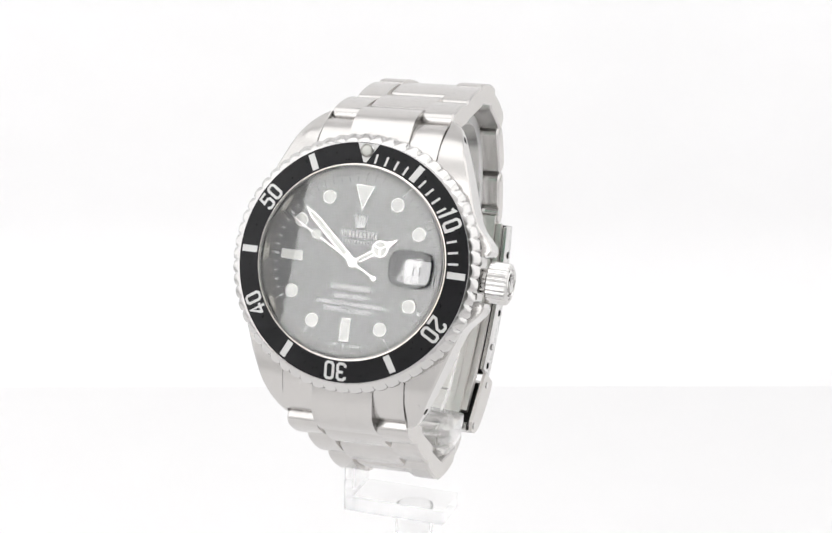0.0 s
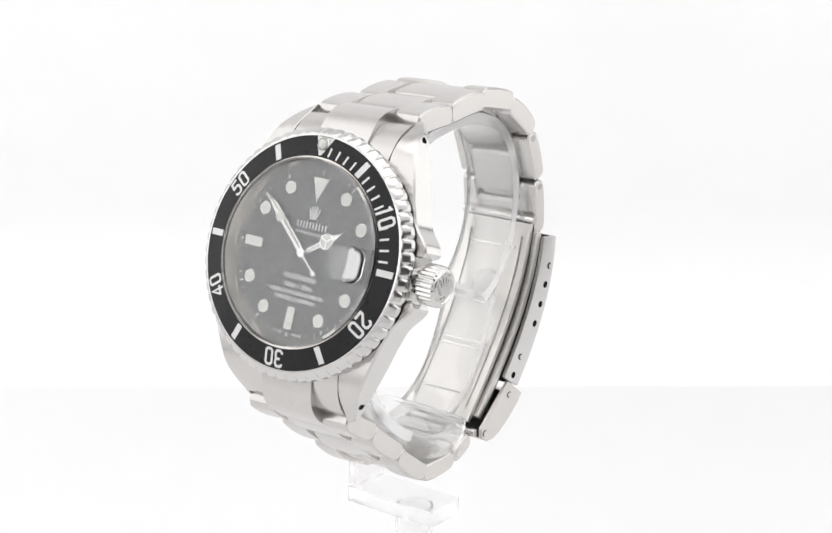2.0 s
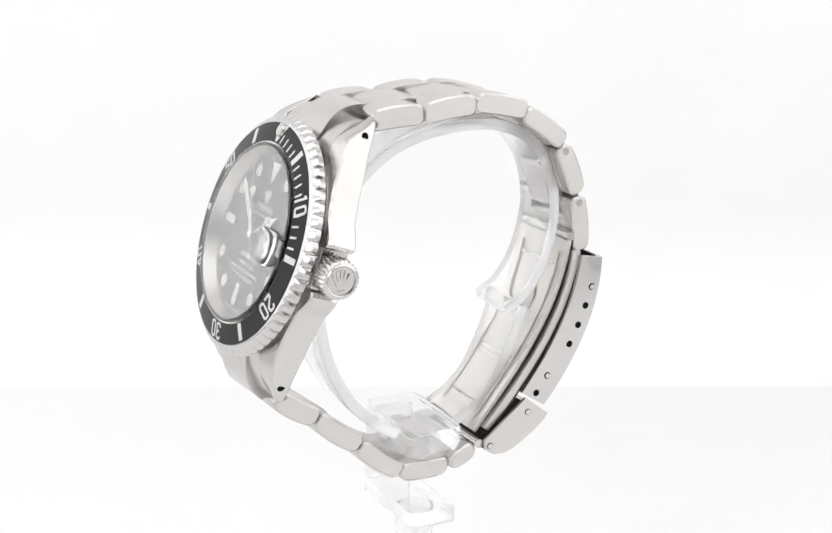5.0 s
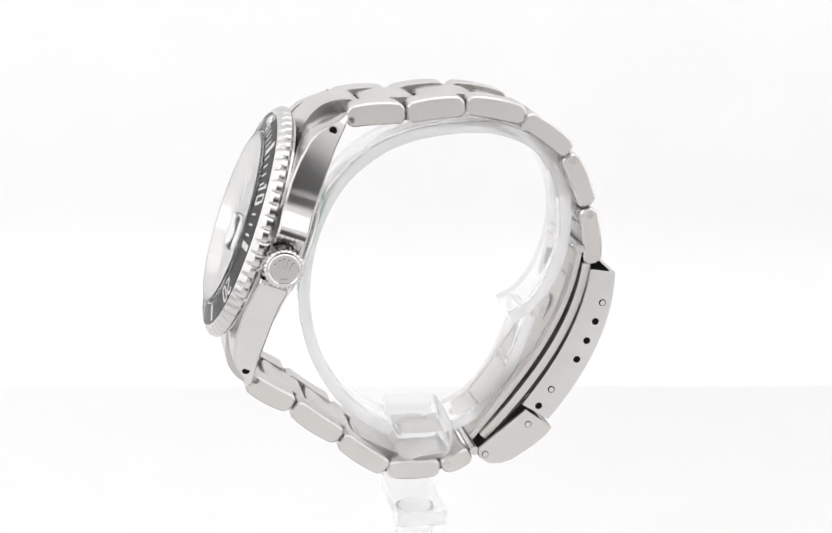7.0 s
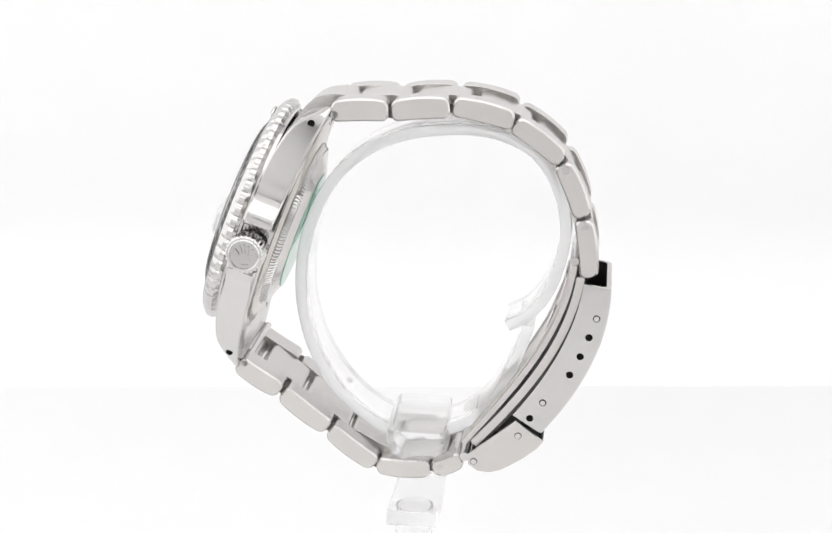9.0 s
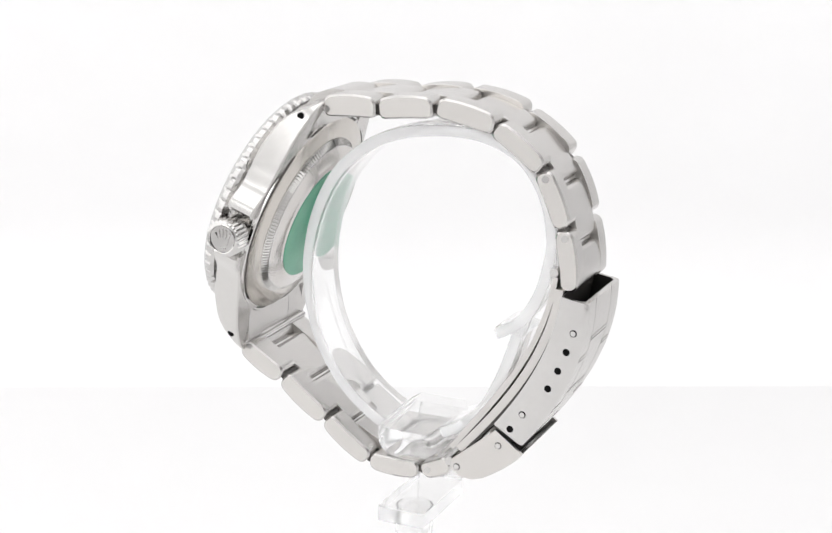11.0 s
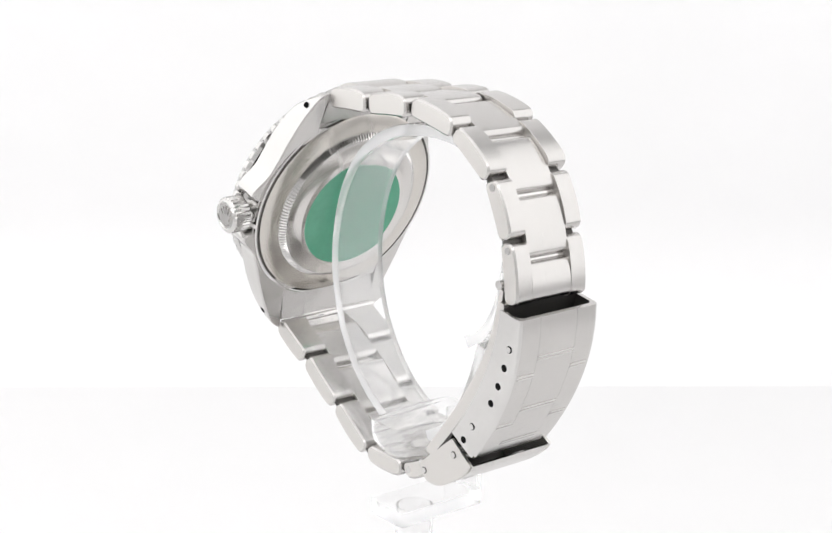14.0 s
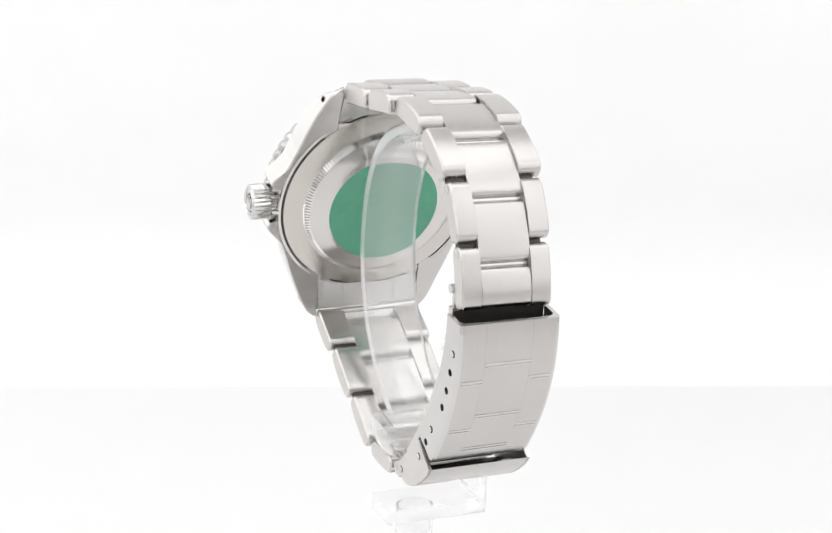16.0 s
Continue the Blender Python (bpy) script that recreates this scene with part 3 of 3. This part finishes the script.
def clasp():
    loops = []
    for (uo, no), (ui, ni) in zip(OUTER, INNER):
        o, i = Vector((uo, no)), Vector((ui, ni))
        d = (i - o)
        L = d.length
        d /= L

        def at(x, depth):
            p = o + d * depth
            return x, p.x, p.y
        W = 8.8
        loops.append([at(-W, L), at(-W, 0.75), at(-W + 0.2, 0.25), at(-W + 0.7, 0), at(W - 0.7, 0), at(W - 0.2, 0.25), at(W, 0.75), at(W, L), at(W - 0.7, L), at(W - 0.7, 1.5), at(W - 1.4, 0.75), at(-W + 1.4, 0.75), at(-W + 0.7, 1.5), at(-W + 0.7, L)])
    bm = rings(loops)
    bm.verts.index_update()
    bmesh.ops.recalc_face_normals(bm, faces=bm.faces)
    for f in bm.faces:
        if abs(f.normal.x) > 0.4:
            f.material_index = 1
        # inner walls go dark to stand in for shade inside the cover
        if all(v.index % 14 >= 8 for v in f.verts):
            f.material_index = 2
    ob = part("clasp_cover", bm, [brushed, polished, shade_steel], watch, "brushed folding clasp cover with pressed link pattern", 25)
    for u, n, dark in ((6.9, -63.0, False), (3.35, -63.1, True), (-0.35, -63.0, True), (-4.05, -62.6, True), (-10.5, -60.3, False), (-14.0, -59.3, True)):
        for sx in (-1, 1):
            # holes are black discs as well, their depth only painted
            part("adjustment_hole", rod((sx * 8.2, u, n), (sx * 8.83, u, n), 0.62, 18), hole_shade, ob)
            if not dark:
                part("spring_bar_end", rod((sx * 8.2, u, n), (sx * 8.98, u, n), 0.46, 18), polished, ob)

    def surface(u):
        return float(np.interp(-u, [-p[0] for p in OUTER], [p[1] for p in OUTER]))

    def groove(x0, x1, u):
        # a pressed line shows as two fine ridges side by side
        for v, w in ((u + 0.3, 0.13), (u - 0.3, 0.1)):
            n = surface(v)
            part("pressed_line", prism([(x0, v - w), (x1, v - w), (x1, v + w), (x0, v + w)], n + 0.1, n - 0.13), polished, ob)
    groove(-4.0, 4.0, 5.6)
    groove(-7.6, -4.1, 2.5)
    groove(4.1, 7.6, 2.5)
    groove(-4.0, 4.0, -4.8)
    groove(-7.6, -4.1, -8.0)
    groove(4.1, 7.6, -8.0)
    groove(-4.0, 4.0, -13.2)
    for x in (-4.05, 4.05):
        us = np.linspace(12.6, -9.0, 16)
        part("pressed_line", rings([[(x - 0.07, u, surface(u) + 0.1), (x - 0.07, u, surface(u) - 0.025), (x + 0.07, u, surface(u) - 0.025), (x + 0.07, u, surface(u) + 0.1)] for u in us]), brushed, ob)
    return ob


clasp()


def safety_flap():
    outline = [(-24.3, -51.9), (-15.2, -57.2), (-17.0, -62.9), (-18.6, -62.4), (-21.0, -61.0), (-22.9, -59.6), (-24.6, -58.2), (-25.8, -56.6), (-26.4, -54.6), (-25.9, -52.6)]
    ob = None
    for sx in (1, -1):
        xs = (sx * 8.65, sx * 9.25)
        bm = rings([[(x, u, n) for u, n in outline] for x in xs])
        if ob is None:
            ob = part("safety_flap", bm, [side_steel], watch, "brushed steel safety flap over the clasp end")
        else:
            part("flap_cheek", bm, [side_steel], ob)
    strip = outline[2:]
    cx, cy = -20.0, -57.0
    inner = [(u + (cx - u) * 0.13, n + (cy - n) * 0.13) for u, n in strip]
    bm = rings([[(x, u, n) for u, n in strip + inner[::-1]] for x in (-9.2, 9.2)])
    bmesh.ops.recalc_face_normals(bm, faces=bm.faces)
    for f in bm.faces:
        # faces turned inwards carry the flap's inner shade as a dark colour
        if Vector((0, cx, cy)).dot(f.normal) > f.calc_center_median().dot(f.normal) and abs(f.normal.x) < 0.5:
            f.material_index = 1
    part("flap_plate", bm, [brushed, shade_steel], ob)
    for u, n in ((-17.6, -58.6), (-25.0, -53.3)):
        # dark disc draws a shaded ring round the rivet head
        part("rivet_seat", rod((9.0, u, n), (9.28, u, n), 0.62, 18), shade_steel, ob)
        part("flap_rivet", rod((9.0, u, n), (9.42, u, n), 0.5, 18), polished, ob)
    return ob


safety_flap()


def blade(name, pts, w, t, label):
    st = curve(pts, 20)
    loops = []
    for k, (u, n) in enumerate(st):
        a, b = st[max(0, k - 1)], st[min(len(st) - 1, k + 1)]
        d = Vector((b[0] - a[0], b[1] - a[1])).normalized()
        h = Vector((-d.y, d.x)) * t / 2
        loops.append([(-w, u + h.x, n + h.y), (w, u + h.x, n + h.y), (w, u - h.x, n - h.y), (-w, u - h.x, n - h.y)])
    return part(name, rings(loops), [shade_steel if name == "clasp_gap_shade" else side_steel], watch, label)


b1 = blade("clasp_blade", [(13.6, -56.4), (7, -57.2), (0.6, -57.1), (-6, -56.0), (-13.5, -53.9), (-23.5, -50.6)], 7.0, 0.9, "polished curved inner clasp blade")
blade("clasp_blade", [(12.3, -58.0), (7, -58.75), (0.6, -58.65), (-6, -57.65), (-13.5, -55.5), (-22.5, -52.2)], 8.0, 1.35, "polished curved inner clasp blade")
# added dark strip, no real blade: it paints the gap's shade
blade("clasp_gap_shade", [(12.0, -58.5), (7, -59.25), (0.6, -59.2), (-6, -58.3), (-13.0, -56.4), (-21.5, -53.2)], 7.9, 1.0, "dark strip painting the shade of the gap under the clasp cover")
part("hinge_bar", rod((-7.6, 14.4, -56.0), (7.6, 14.4, -56.0), 0.75, 18), polished, watch)
part("hinge_bar", rod((-8.4, -25.2, -51.6), (8.4, -25.2, -51.6), 0.8, 18), polished, watch)
part("blade_emblem", prism(rounded(4.6, 7.5, 2.2), -57.0, -56.45), [brushed], b1, "oval stamped plate")


def blade_n(u):
    return float(np.interp(u, [-23.5, -13.5, -6, 0.6, 7, 13.6], [-50.6, -53.9, -56.0, -57.1, -57.2, -56.4])) + 0.45


for u in (-9.5, -10.6, -19.0, 8.8):
    part("blade_ridge", prism([(-4.6, u - 0.2), (4.6, u - 0.2), (4.6, u + 0.2), (-4.6, u + 0.2)], blade_n(u) - 0.4, blade_n(u) + 0.15), [polished], b1)
for x in (-5.3, 5.3):
    part("blade_rail", rings([[(x - 0.3, u, blade_n(u) - 0.4), (x - 0.3, u, blade_n(u) + 0.25), (x + 0.3, u, blade_n(u) + 0.25), (x + 0.3, u, blade_n(u) - 0.4)] for u in np.linspace(11, -21, 18)]), [side_steel], b1)


# ---- clear acrylic stand ----
def stand_part(name, bm, label="", in_watch=True):
    bmesh.ops.recalc_face_normals(bm, faces=bm.faces)
    for f in bm.faces:
        if name == "cuff" and abs(f.normal.x) > 0.6:
            f.material_index = 1
    ob = new(name, finish(bm, name, [acrylic, acrylic_edge], 40))
    ob.parent = stand
    if in_watch:
        ob.matrix_basis = WATCH
    ob.visible_shadow = False
    if label:
        ob["label"] = label
    return ob


UPPER = [(-1.6, -50.0), (1.5, -52.6), (5.7, -54.0), (10.3, -54.3), (15.6, -53.6), (19.2, -52.3), (23.0, -50.0), (26.6, -46.3), (28.6, -42.1), (28.9, -36.4), (27.6, -31.1), (25.4, -26.1), (22.6, -21.6), (18.8, -17.6), (13.1, -14.2), (7.0, -12.7), (0.5, -12.6), (-6.1, -13.8), (-12.3, -16.3), (-18.1, -20.2), (-22.7, -25.3), (-25.3, -29.8), (-26.8, -34.2), (-27.3, -37.35)]
LOWER = [(-23.4, -47.45), (-20.3, -50.2), (-16.0, -52.4), (-10.4, -53.4), (-5.1, -53.6), (-0.2, -53.4)]


def cuff(st, label):
    pts = []
    for i in range(len(st) - 1):
        p0, p1, p2, p3 = (Vector(st[max(0, min(len(st) - 1, j))]) for j in (i - 1, i, i + 1, i + 2))
        for k in range(4):
            t = k / 4
            pts.append(0.5 * ((2 * p1) + (p2 - p0) * t + (2 * p0 - 5 * p1 + 4 * p2 - p3) * t * t + (3 * p1 - p0 - 3 * p2 + p3) * t ** 3))
    pts.append(Vector(st[-1]))
    sec = rounded(10.2, 2.0, 0.25, 2)
    loops = []
    for k, p in enumerate(pts):
        d = (pts[min(len(pts) - 1, k + 1)] - pts[max(0, k - 1)]).normalized()
        h = Vector((-d.y, d.x))
        loops.append([(x - 0.6, p.x + h.x * t, p.y + h.y * t) for x, t in sec])
    return stand_part("cuff", rings(loops), label)


cuff(UPPER, "long curled clear acrylic cuff arm")
cuff(LOWER, "short clear acrylic cuff arm")


def saddle():
    # solid boat-shaped block between the two arms, rounded below and at its ends
    c = Vector((-26.3, -42.7))
    d = Vector((0.325, -0.946)).normalized()
    h = Vector((0.946, 0.325))
    prof = [(-5.1, 2.3), (-5.3, 2.0), (-5.3, 0.9), (-5.15, 0.7), (-5.3, 0.5), (-5.3, -0.8), (-5.15, -1.0), (-5.3, -1.2), (-5.1, -2.4), (-4.3, -3.6), (-2.4, -4.5), (0, -4.8), (2.4, -4.5), (4.3, -3.6), (5.1, -2.4), (5.3, -1.2), (5.15, -1.0), (5.3, -0.8), (5.3, 0.5), (5.15, 0.7), (5.3, 0.9), (5.3, 2.0), (5.1, 2.3)]
    loops = []
    for i in range(13):
        a = math.pi * (i / 12 - 0.5)
        x, k = 9.2 * math.copysign(abs(math.sin(a)) ** 0.8, math.sin(a)), max(0.25, math.cos(a) ** 0.35) if abs(i - 6) < 6 else 0.25
        loops.append([(x, q.x, q.y) for q in (c + d * s * (0.6 + 0.4 * k) + h * (2.3 + (t - 2.3) * k) for s, t in prof)])
    stand_part("saddle", rings(loops), "clear acrylic saddle block with rounded underside")


saddle()
SQ = Matrix.Rotation(radians(-17.9), 4, "Z")


def foot():
    # bracket: plate with an upright at one end, on a round post; in the turntable's own axes
    def bar(x0, x1, y0, y1, z0, z1):
        poly = [(x + (x0 + x1) / 2, y + (y0 + y1) / 2) for x, y in rounded(x1 - x0, y1 - y0, 0.5, 3)]
        return rings([[(x, y, z) for x, y in poly] for z in (z0, z1)])
    def tube(r1, r0, z1, z0):
        loops = [[(r * math.cos(a), r * math.sin(a), z) for a in [2 * math.pi * k / 40 for k in range(40)]] for r, z in ((r1, z1), (r1, z0), (r0, z0), (r0, z1), (r1, z1))]
        return rings(loops, True, False)
    for name, bm, label in (("plate", bar(-12.0, 6.7, -4.2, 4.6, -127.3, -124.6), "clear acrylic plate"), ("upright", bar(-12.0, -10.2, -4.2, 4.6, -124.55, -113.0), "clear acrylic upright"), ("post", tube(3.4, 2.9, -127.35, -179.8), "clear acrylic post")):
        ob = stand_part(name, bm, label, False)
        ob.matrix_basis = SQ


foot()


# ---- the turn of the table ----
def motions():
    rows = []
    for k in range(0, 33):
        t = k * 0.5
        a = 0.13 - 8.8176 * t + 0.00844 * t * t
        rows.append((t, Matrix.Translation((0, 0, EYE_Z * MM)) @ pose(0, 0, 0, 0, 0, a)))
    walk(watch, rows)
    walk(stand, rows)
    # the second hand runs on
    walk(sec, [(k * 0.5, WATCH @ pose(0, 0, 0, 0, 0, 61.5 - 6 * k * 0.5)) for k in range(0, 33)])


motions()
